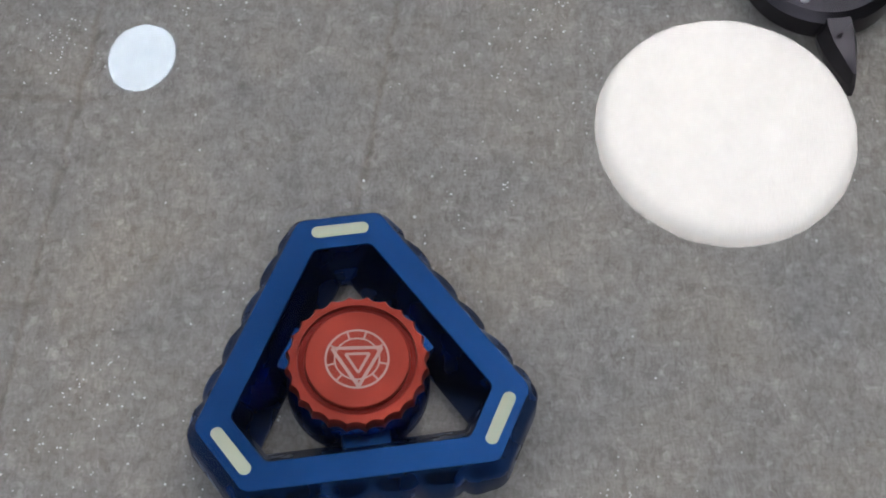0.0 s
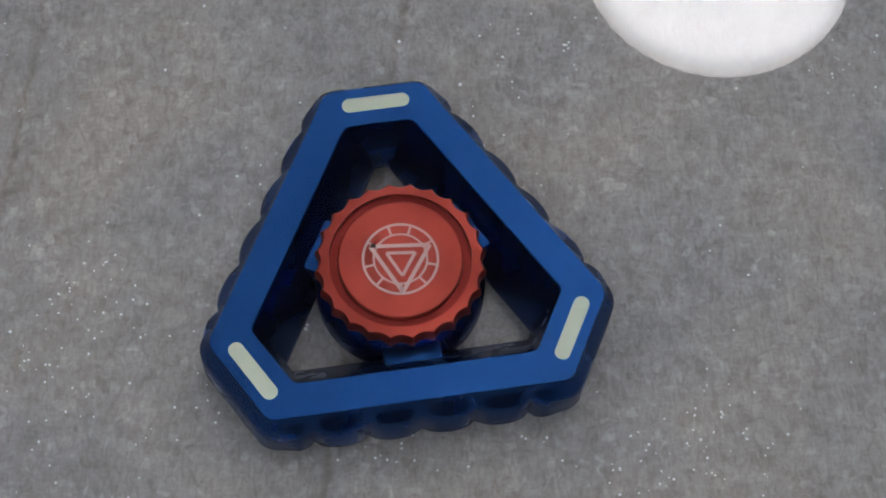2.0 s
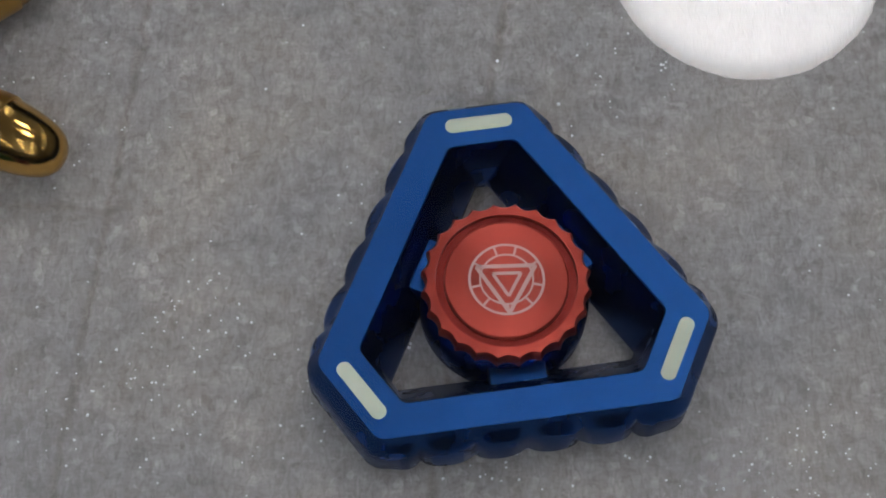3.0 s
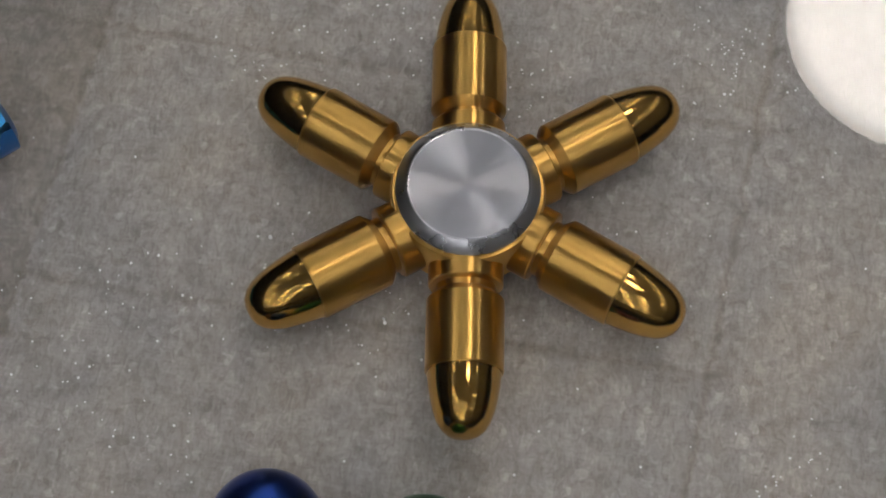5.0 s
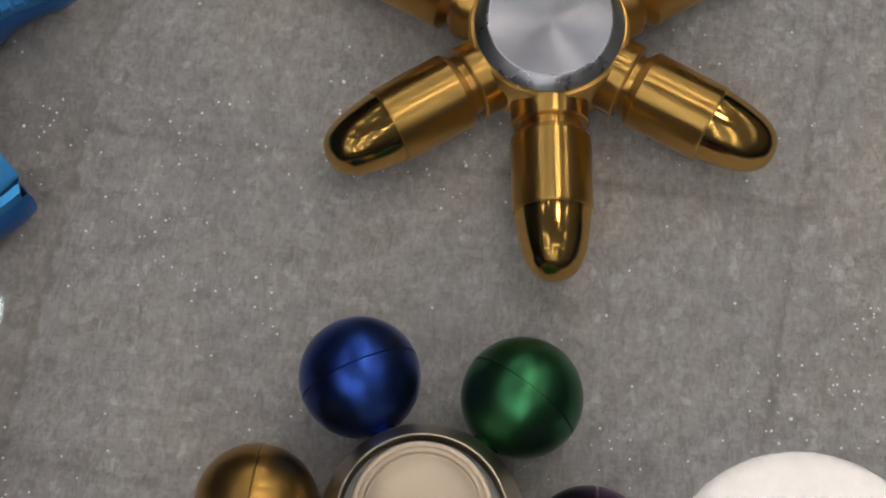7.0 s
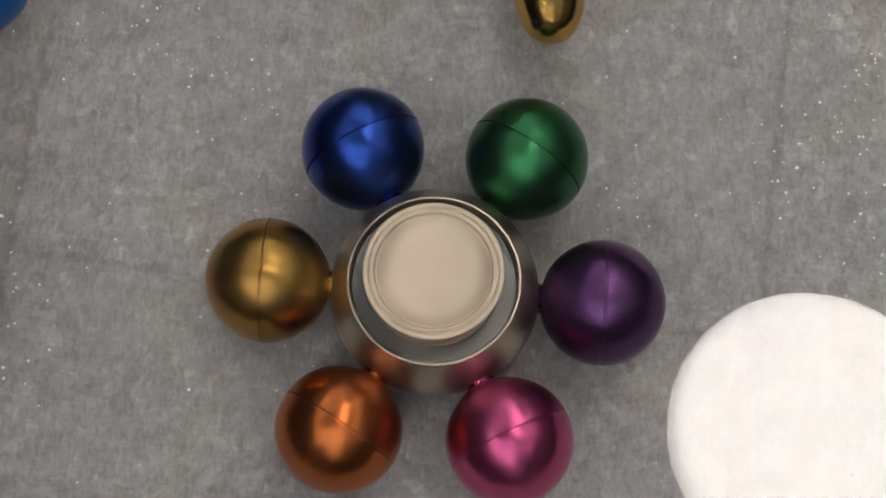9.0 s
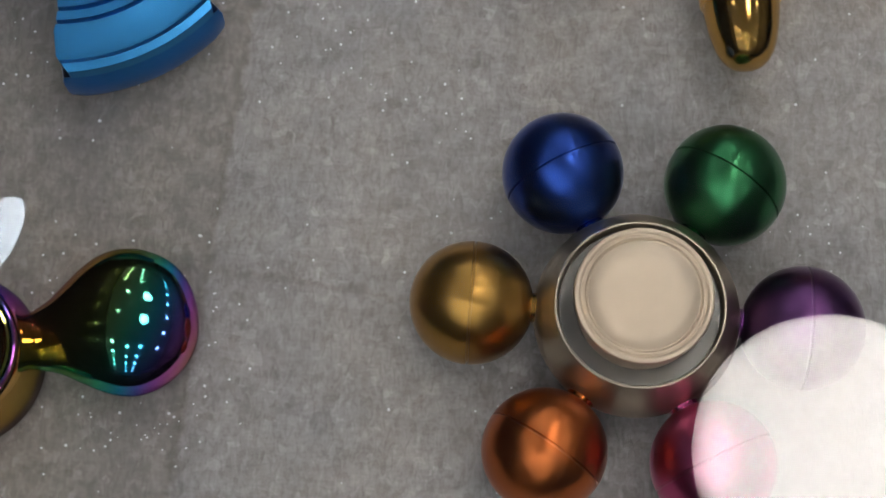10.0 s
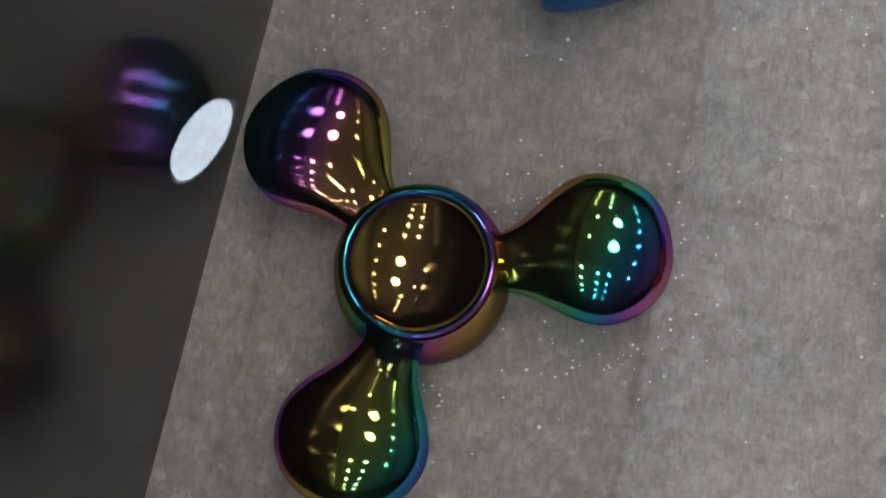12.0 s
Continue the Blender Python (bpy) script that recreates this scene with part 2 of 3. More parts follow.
# ---- mesh helpers ----
def part(name, bm, mat, parent=None, label="", sharp=35, smooth=True):
    bmesh.ops.recalc_face_normals(bm, faces=bm.faces)
    me = bpy.data.meshes.new(name)
    for f in bm.faces:
        f.smooth = smooth
    bm.to_mesh(me)
    bm.free()
    me.materials.append(mat)
    if smooth:
        me.set_sharp_from_angle(angle=radians(sharp))
    ob = new(name, me)
    if parent is not None:
        ob.parent = parent
    if label:
        ob["label"] = label
    return ob


def thing(name, x, y, z=0.0, turn=0.0, label="", category="", group=""):
    ob = new(name)
    ob.empty_display_size = 0.01
    ob.matrix_basis = pose(x, y, z, 0, 0, turn)
    return tagged(ob, label, category, group)


def lathe(profile, n=64, m=None, closed=False):
    """Turns (radius, height) pairs, in millimetres, round z."""
    bm = bmesh.new()
    rows = []
    for r, h in profile:
        if r < 1e-6:
            rows.append([bm.verts.new((0, 0, h * MM))])
        else:
            rows.append([bm.verts.new((r * MM * math.cos(2 * math.pi * k / n), r * MM * math.sin(2 * math.pi * k / n), h * MM)) for k in range(n)])
    pairs = list(zip(rows, rows[1:])) + ([(rows[-1], rows[0])] if closed else [])
    for a, b in pairs:
        for k in range(n):
            j = (k + 1) % n
            if len(a) == 1 and len(b) == 1:
                continue
            if len(a) == 1:
                bm.faces.new((a[0], b[k], b[j]))
            elif len(b) == 1:
                bm.faces.new((a[k], a[j], b[0]))
            else:
                bm.faces.new((a[k], a[j], b[j], b[k]))
    if m is not None:
        bmesh.ops.transform(bm, matrix=m, verts=bm.verts)
    return bm


def loft(loops, close=False, caps=(True, True)):
    """Skins closed loops of points (mm) of equal length. close: joins the last to the first (a ring)."""
    bm = bmesh.new()
    rows = [[bm.verts.new((x * MM, y * MM, z * MM)) for x, y, z in lp] for lp in loops]
    n = len(rows[0])
    for a, b in list(zip(rows, rows[1:])) + ([(rows[-1], rows[0])] if close else []):
        for k in range(n):
            j = (k + 1) % n
            bm.faces.new((a[k], a[j], b[j], b[k]))
    if not close:
        if caps[0]:
            bm.faces.new(rows[0])
        if caps[1]:
            bm.faces.new(rows[-1])
    return bm


def slab(x0, y0, x1, y1, z0, z1, bevel=0.0):
    bm = bmesh.new()
    bmesh.ops.create_cube(bm, size=1.0, matrix=Matrix.Translation(((x0 + x1) / 2, (y0 + y1) / 2, (z0 + z1) / 2)) @ Matrix.Diagonal((x1 - x0, y1 - y0, z1 - z0, 1)))
    if bevel:
        bmesh.ops.bevel(bm, geom=bm.edges[:], offset=bevel, segments=2, affect="EDGES", profile=0.5)
    return bm


def capsule(length, width, z0, z1, m):
    """A flat bar with round ends, lying along y (mm)."""
    pts = []
    h = length / 2 - width / 2
    for k in range(24):
        a = 2 * math.pi * k / 24
        pts.append((width / 2 * math.cos(a), width / 2 * math.sin(a) + (h if math.sin(a) >= 0 else -h)))
    bm = loft([[(x, y, z0) for x, y in pts], [(x, y, z1 - 0.1) for x, y in pts], [(x * 0.93, y * 0.97, z1) for x, y in pts]])
    bmesh.ops.transform(bm, matrix=m, verts=bm.verts)
    return bm


def strip(x0, y0, x1, y1, w, z):
    """A thin etched line between two points (mm)."""
    dx, dy = x1 - x0, y1 - y0
    d = math.hypot(dx, dy)
    bm = bmesh.new()
    bmesh.ops.create_cube(bm, size=1.0, matrix=Matrix.Translation(((x0 + x1) / 2 * MM, (y0 + y1) / 2 * MM, z * MM)) @ Matrix.Rotation(math.atan2(dy, dx), 4, "Z") @ Matrix.Diagonal((d * MM, w * MM, 0.05 * MM, 1)))
    return bm


def merge(bms):
    out = bmesh.new()
    for b in bms:
        me = bpy.data.meshes.new("tmp")
        b.to_mesh(me)
        b.free()
        out.from_mesh(me)
        bpy.data.meshes.remove(me)
    return out


# ---- the display case ----
def lining():
    x0, x1, y0, y1, s = -0.180, 0.400, -0.300, 0.300, 0.0016
    xs, ys = np.arange(x0, x1 + s / 2, s), np.arange(y0, y1 + s / 2, s)
    X, Y = np.meshgrid(xs, ys)
    Z = 0.00025 * np.sin(X * 41 + 1.3 * np.sin(Y * 23)) * np.sin(Y * 37 + 0.6) - 0.0003
    for x, k in FOLDS_X:
        d = X - (x + k * Y + 0.0006 * np.sin(Y * 90))
        Z -= 0.0009 * np.exp(-(d / 0.0015) ** 2) - 0.00022 * np.exp(-((d - 0.004) / 0.003) ** 2)
    for y, k, a, b in FOLDS_Y:
        d = Y - (y + k * X + 0.0005 * np.sin(X * 80))
        Z -= (0.0007 * np.exp(-(d / 0.0015) ** 2) - 0.00015 * np.exp(-((d + 0.004) / 0.003) ** 2)) * ((X > a) & (X < b))
    nx, ny = len(xs), len(ys)
    verts = np.stack([X.ravel(), Y.ravel(), Z.ravel()], 1)
    i = (np.arange(ny - 1)[:, None] * nx + np.arange(nx - 1)[None]).ravel()
    faces = np.stack([i, i + 1, i + nx + 1, i + nx], 1)
    me = bpy.data.meshes.new("case_lining")
    me.from_pydata(verts.tolist(), [], faces.tolist())
    me.shade_smooth()
    me.materials.append(M_CLOTH)
    return tagged(new("floor_lining", me), "grey matted fabric lining of the display case", "lining", kind="structure")


lining()
tagged(part("case_base", slab(-0.250, -0.335, 0.420, 0.335, -0.045, -0.004, 0.002), M_DARKWOOD), "dark base board under the lining", "case", kind="structure")
# side panel of glossy black acrylic along the lining's edge
side = part("wall_west", slab(-0.060, -0.330, 0.0, 0.330, -0.004, GLASS_Z - 0.003), M_PANEL)
side.matrix_basis = pose(-0.1415, 0, 0, 0, 0, -5.6)
tagged(side, "glossy black acrylic side panel of the case", "panel", kind="structure")
for nm, box in (("wall_east", (0.402, -0.302, 0.408, 0.302)), ("wall_north", (-0.128, 0.303, 0.400, 0.309)), ("wall_south", (-0.170, -0.309, 0.400, -0.303))):
    tagged(part(nm, slab(*box, -0.004, GLASS_Z - 0.003, 0.0006), M_PANEL), "black acrylic panel of the display case", "panel", kind="structure")
pane = part("glass_top", slab(-0.250, -0.335, 0.415, 0.335, GLASS_Z - 0.003, GLASS_Z), M_PANE, smooth=False)
pane.visible_shadow = False
tagged(pane, "clear flat glass top of the display case", "glass", kind="structure")


# ---- the hall and its lamps ----
tagged(part("floor", slab(-2.6, -4.2, 2.8, 6.4, -1.0, -0.9), M_FLOOR), "dull grey hall floor", "floor", kind="structure")
tagged(part("ceiling", slab(-2.6, -4.2, 2.8, 6.4, 2.9, 3.0), M_CEIL), "dull grey painted hall ceiling", "ceiling", kind="structure")
for nm, box in (("wall_hall_1", (-2.7, -4.2, -2.6, 6.4)), ("wall_hall_2", (2.8, -4.2, 2.9, 6.4)), ("wall_hall_3", (-2.6, 6.4, 2.8, 6.5)), ("wall_hall_4", (-2.6, -4.3, 2.8, -4.2))):
    tagged(part(nm, slab(*box, -0.9, 2.9), M_WALL), "plain dim hall wall", "wall", kind="structure")
tagged(part("case_cabinet", slab(-0.24, -0.325, 0.41, 0.325, -0.9, -0.046, 0.004), M_DARKWOOD), "dark cabinet that carries the display case", "cabinet")


def pendant_lamp(r):
    top = thing("pendant_lamp", 0, 0, 0, 0, "round opal pendant lamp, switched on, hanging over the case", "lamp", "ceiling lamps")
    part("diffuser", lathe([(0, 0), (r * 0.5, 0.5), (r * 0.84, 1.5), (r * 0.90, 4), (r * 0.94, 11), (r * 0.975, 22), (r, 36), (r * 0.985, 40), (0, 40.5)], 72), M_LAMP, top, "glowing opal disc")
    part("housing", lathe([(0, 41), (r * 0.94, 41), (r * 0.99, 52), (r * 0.94, 66), (60, 100), (0, 102)], 48), M_LAMP_BODY, top)
    part("cord", lathe([(0, 101), (6, 101), (6, 420), (0, 420)], 12), M_LAMP_BODY, top)
    return top


LAMP_Z = 2.56
for r, x, y in ((221, 0.634, 1.461), (203, 0.477, 0.305)):
    pendant_lamp(r).matrix_basis = pose(x, y, LAMP_Z - 0.036)


def spot_lamp(x, y, r=90, rx=0, ry=0, rz=0, lens=None):
    top = thing("spot_lamp", x, y, LAMP_Z, 0, "small round white spotlight on the ceiling, switched on", "lamp", "ceiling spotlights")
    m = pose(0, 0, 0, rx, ry, rz)
    part("lens", lathe([(0, 0), (r * 0.7, 1), (r * 0.96, 6), (r, 14), (0, 16)], 40, m), lens or M_SPOT, top, "glowing bluish white lens")
    part("can", lathe([(0, 17), (r + 1, 17), (r + 4, 13), (r + 7, 13), (r + 7, 130), (r * 0.7, 150), (0, 150)], 40, m), M_LAMP_BODY, top)
    part("stem", lathe([(0, 100), (9, 100), (9, 420), (0, 420)], 12), M_LAMP_BODY, top)
    return top


spot_lamp(-0.361, 1.605, 62, 0, 18, 20)
spot_lamp(-0.753, 0.582, 69, 0, 48, -20)
small = spot_lamp(-0.62, 2.75, 57, lens=M_DOWNLIGHT)
ROWS = [(-0.62, 3.35, 0.10, 0.60, 5), (0.28, 2.60, 0.13, 0.60, 6), (-1.10, -0.75, 0.12, -0.60, 4), (-0.22, -0.95, 0.13, -0.60, 5),
        (0.45, -0.95, 0.13, -0.60, 5), (1.70, -1.20, 0.12, 0.90, 7), (-1.85, -1.50, 0.12, 0.90, 6)]
for x, y, k, step, count in ROWS:
    for n in range(count):
        copy_thing(small, pose(x + k * step * n, y + step * n, LAMP_Z))


# ---- the blue triangle spinner ----
def tri_outline(mid, tip, round_r=2.2, wave=0.0, n_side=61):
    """Outline of a triangle with cut corners (mm). mid: distance of the long sides, tip: of the short ones. wave: scallops on the long sides."""
    half = (mid - tip * 0.5) / 0.8660254
    pts = []
    for k in range(3):
        a = 2 * math.pi * k / 3
        c, s = math.cos(a), math.sin(a)
        corner = []
        for u, v, start in ((tip, -half, -60), (tip, half, 0)):
            cx, cy = u - round_r, v + (round_r * 0.5774 if v < 0 else -round_r * 0.5774)
            for i in range(7):
                b = radians(start + 60 * i / 6)
                corner.append((cx + round_r * math.cos(b), cy + round_r * math.sin(b)))
        pts += [(x * c - y * s, x * s + y * c) for x, y in corner]
        # long side from this corner to the next
        x0, y0 = corner[-1]
        nx, ny = corner[0][0], corner[0][1]
        a2 = a + 2 * math.pi / 3
        p = (x0 * c - y0 * s, x0 * s + y0 * c)
        q = (nx * math.cos(a2) - ny * math.sin(a2), nx * math.sin(a2) + ny * math.cos(a2))
        o = (math.cos(a + math.pi / 3), math.sin(a + math.pi / 3))
        for i in range(1, n_side):
            t = i / n_side
            ph = (t - 0.5) * 5.2
            bumpy = (1 - (2 * (ph - math.floor(ph)) - 1) ** 2) ** 0.5 if abs(ph) < 2.6 else 0
            w = wave * (bumpy - 0.55) * min(1, min(t, 1 - t) * 14)
            pts.append((p[0] + (q[0] - p[0]) * t + o[0] * w, p[1] + (q[1] - p[1]) * t + o[1] * w))
    return pts


def ring_of(points, z):
    return [(x, y, z) for x, y in points]


def triangle_spinner():
    top = thing("triangle_spinner", 0.1078, -0.0401, 0.0, 98, "blue anodised metal triangle fidget spinner with a red cap", "spinner", "fidget spinners")
    H = 13.0
    outer = lambda d, w=0.0: tri_outline(22.2 + d, 31.0 + d, 2.4 + max(d, -1), w)
    inner = lambda d: tri_outline(17.1 - d, 24.6 - 0.5 * d, 1.6 if d < 1 else 0.5)
    loops = [ring_of(inner(0.2), H - 0.2), ring_of(inner(0), H), ring_of(outer(0), H)]
    part("top_face", loft(loops, caps=(False, False)), M_BLUE, top, "satin blue top face", sharp=30)
    loops = [ring_of(outer(0.02), H - 0.02), ring_of(outer(0.95), H - 1.8), ring_of(outer(1.6, 1.0), H - 2.6), ring_of(outer(1.9, 1.6), H - 3.6), ring_of(outer(1.9, 1.6), 3.4),
             ring_of(outer(1.3, 0.8), 2.2), ring_of(outer(0.2), 1.0), ring_of(inner(4.6), 1.0), ring_of(inner(5.2), 1.8), ring_of(inner(5.2), 4.0), ring_of(inner(0.22), H - 0.22)]
    part("body", loft(loops, caps=(False, False)), M_BLUE_DARK, top, "dark blue scalloped side", sharp=32)
    for k in range(3):
        m = Matrix.Rotation(radians(120 * k), 4, "Z")
        part("glow_bar", capsule(10.9, 2.5, H - 0.5, H + 0.12, m @ Matrix.Translation((28.2 * MM, 0, 0))), M_GLOW_BAR, top, "pale yellow-green resin bar")
        bm = slab(-0.0172, -0.0046, -0.0108, 0.0046, 0.0030, 0.0086, 0.0007)
        bmesh.ops.transform(bm, matrix=m, verts=bm.verts)
        part("spoke", bm, M_BLUE, top)
    part("bearing_ring", lathe([(6, 1.6), (12.6, 1.6), (13.4, 2.4), (13.4, 6.6), (12.4, 8.6), (11.0, 9.6), (6, 9.6)], 64, closed=True), M_BLUE_DARK, top)
    part("bearing", lathe([(2, 3.0), (5.9, 3.0), (5.9, 10.6), (2, 10.6)], 32, closed=True), M_BEARING, top)
    part("lower_cap", lathe([(0, 0), (8, 0), (8.8, 0.8), (8.8, 2.0), (4, 2.4), (0, 2.4)], 64), M_BEARING, top)
    # fluted red cap
    n = 24 * 8

    def flute(r, depth):
        out = []
        for k in range(n):
            ph = (k / 8.0) % 1.0
            out.append((r - depth * math.sin(math.pi * ph) ** 0.9, 2 * math.pi * k / n))
        return out

    def loop(r, d, z):
        return [(q * math.cos(a), q * math.sin(a), z) for q, a in flute(r, d)]

    cap = [loop(4.0, 0, 10.8), loop(11.6, 0.4, 11.0), loop(12.9, 0.7, 11.6), loop(13.3, 0.75, 12.0), loop(13.3, 0.75, 13.9), loop(12.8, 0.6, 14.6), loop(11.0, 0, 14.8), loop(10.95, 0, 14.0)]
    capob = part("cap", loft(cap, caps=(True, False)), M_RED, top, "red fluted metal cap", sharp=28)
    part("groove", lathe([(11.0, 14.05), (9.65, 14.05)], 96), M_RED_DARK, capob, "dark turned groove")
    part("disc", lathe([(9.7, 14.0), (9.6, 14.85), (9.4, 15.0), (3, 15.0), (0, 15.0)], 96), M_RED, capob, "turned red disc")
    z = 15.03
    ringm = lathe([(5.55, z), (5.95, z), (5.95, z + 0.03), (5.55, z + 0.03)], 64, closed=True)
    marks = [ringm, lathe([(3.95, z), (4.25, z), (4.25, z + 0.03), (3.95, z + 0.03)], 64, closed=True)]
    up = 90 - 98 + 6
    tri = [(0.2, -5.5), (-4.6, 2.2), (4.6, 2.2)]
    tri2 = [(0.2, -2.8), (-2.1, 1.0), (2.3, 1.0)]
    for poly, w in ((tri, 0.62), (tri2, 0.5)):
        for (xa, ya), (xb, yb) in zip(poly, poly[1:] + poly[:1]):
            marks.append(strip(xa, ya, xb, yb, w, z))
    for a in (72, 108, 150, 192, 228, 270, 312, 348, 30):
        c, s = math.cos(radians(a)), math.sin(radians(a))
        marks.append(strip(4.1 * c, 4.1 * s, 5.6 * c, 5.6 * s, 0.36, z))
    bm = merge(marks)
    bmesh.ops.transform(bm, matrix=Matrix.Rotation(radians(-98 + 2), 4, "Z"), verts=bm.verts)
    part("etched_mark", bm, M_MARK, capob, "pale etched ring and triangle mark", smooth=False)
    return top


triangle_spinner()


# ---- the gold spinner with six bullet-shaped arms ----
def bullet_spinner():
    top = thing("six_arm_spinner", -0.0004, 0.0003, 0.0, 95.6, "gold six-arm fidget spinner with bullet-shaped arms", "spinner", "fidget spinners")
    AX = 8.5
    case = [(0, 10.5), (5.6, 10.5), (6.25, 11.0), (6.25, 14.7), (6.05, 14.95), (4.95, 15.1), (4.9, 16.1), (6.2, 17.2), (6.45, 17.6), (6.45, 29.6), (6.3, 29.9), (0, 30.0)]
    nose = [(0, 29.0), (6.12, 29.0), (6.08, 30.5), (5.85, 32.4), (5.5, 34.5), (5.0, 36.6), (4.35, 38.3), (3.5, 39.6), (2.4, 40.5), (1.2, 40.9), (0, 41.0)]
    for k in range(6):
        m = Matrix.Rotation(radians(60 * k), 4, "Z") @ Matrix.Translation((0, 0, AX * MM)) @ Matrix.Rotation(radians(90), 4, "Y")
        arm = part("arm", lathe(case, 56), M_GOLD, top, "brushed gold cylinder with a turned groove", sharp=25)
        arm.matrix_local = m
        tip = part("nose", lathe(nose, 56), M_GOLD_NOSE, arm, "polished gold rounded tip", sharp=40)
    part("hub_ring", lathe([(8, 4.2), (12.3, 4.2), (12.9, 5.0), (12.9, 13.6), (12.5, 14.4), (11.9, 14.4), (11.7, 13.8), (8, 13.8)], 72, closed=True), M_GOLD, top, "gold bearing ring")
    cap = part("cap", lathe([(0, 14.0), (11.0, 14.0), (11.9, 14.6), (12.0, 15.2), (10.5, 16.7), (10.15, 16.9), (9.95, 16.75), (9.8, 16.72), (9.8, 16.0)], 96), M_STEEL_EDGE, top, "polished steel cap with a bevelled edge", sharp=20)
    part("cap_face", lathe([(9.82, 16.3), (9.8, 16.72), (9.0, 16.66), (4, 16.6), (0, 16.6)], 128), M_STEEL, cap, "turned steel face")
    part("lower_cap", lathe([(0, 0), (10, 0), (11.6, 1.4), (11.6, 4.0), (0, 4.1)], 64), M_STEEL_EDGE, top)
    return top


bullet_spinner()


# ---- the spinner with six coloured balls ----
BALLS = [(-1, "violet", (0.135, 0.046, 0.165)), (59, "green", (0.030, 0.190, 0.065)), (119, "blue", (0.014, 0.060, 0.340)), (179, "gold", (0.48, 0.27, 0.055)), (239, "orange", (0.58, 0.155, 0.030)), (299, "pink", (0.66, 0.10, 0.27))]


def ball_spinner():
    top = thing("six_ball_spinner", -0.0135, -0.0810, 0.0, -1.4, "champagne metal fidget spinner with six coloured balls", "spinner", "fidget spinners")
    AX = 9.7
    R = 9.3
    prof = []
    for i in range(41):
        a = math.pi * i / 40
        if abs(i - 20) == 0:
            prof += [(R, -0.22), (R - 0.28, -0.12), (R - 0.28, 0.12), (R, 0.22)]
        else:
            prof.append((R * math.sin(a), -R * math.cos(a)))
    for ang, name, color in BALLS:
        m = Matrix.Rotation(radians(ang), 4, "Z") @ Matrix.Translation((24.8 * MM, 0, AX * MM)) @ Matrix.Rotation(radians(90), 4, "Y")
        ball = part("ball", lathe(prof, 64), worn_metal(name + "_satin", tuple(0.90 * v + 0.012 for v in color), 0.29, 0.04, 420.0, 0.05, 0.45), top, "satin " + name + " metal ball with a seam", sharp=28)
        ball.matrix_local = m
        neck = part("neck", lathe([(0, -12), (3.4, -12), (2.2, -9.4), (2.2, -8), (0, -8)], 32), worn_metal(name + "_polished", color, 0.15), ball)
    body = [(9, 1.8), (12.4, 1.8), (13.8, 3.5), (15.0, 6.6), (15.5, 9.6), (15.1, 12.2), (14.1, 14.5), (13.0, 16.1), (12.6, 16.6), (12.3, 16.65), (12.1, 16.3), (12.0, 14.0), (9, 14.0)]
    part("hub", lathe(body, 96, closed=True), M_CHAMP_BODY, top, "polished champagne barrel hub", sharp=30)
    part("bearing", lathe([(3, 13.6), (11.9, 13.6), (11.9, 14.9), (8, 14.9), (3, 14.9)], 64, closed=True), M_BEARING, top, "dark bearing ring")
    cap = [(0, 14.00), (9.3, 14.00), (9.6, 17.60), (10.0, 20.40), (10.15, 21.60), (9.98, 22.15), (9.6, 22.30), (9.3, 22.20), (9.15, 22.00), (9.0, 22.00), (8.85, 22.20), (8.55, 22.25), (8.4, 22.05), (8.28, 21.95), (8.15, 22.05), (7.95, 22.00), (7.6, 21.70), (6.0, 21.30), (3.0, 21.05), (0, 21.00)]
    part("cap", lathe(cap, 96), M_CHAMPAGNE, top, "satin beige dished finger cap", sharp=40)
    part("lower_cap", lathe([(0, 0), (9.2, 0), (10, 0.8), (9.2, 2.4), (0, 3)], 48), M_CHAMPAGNE, top)
    return top


ball_spinner()


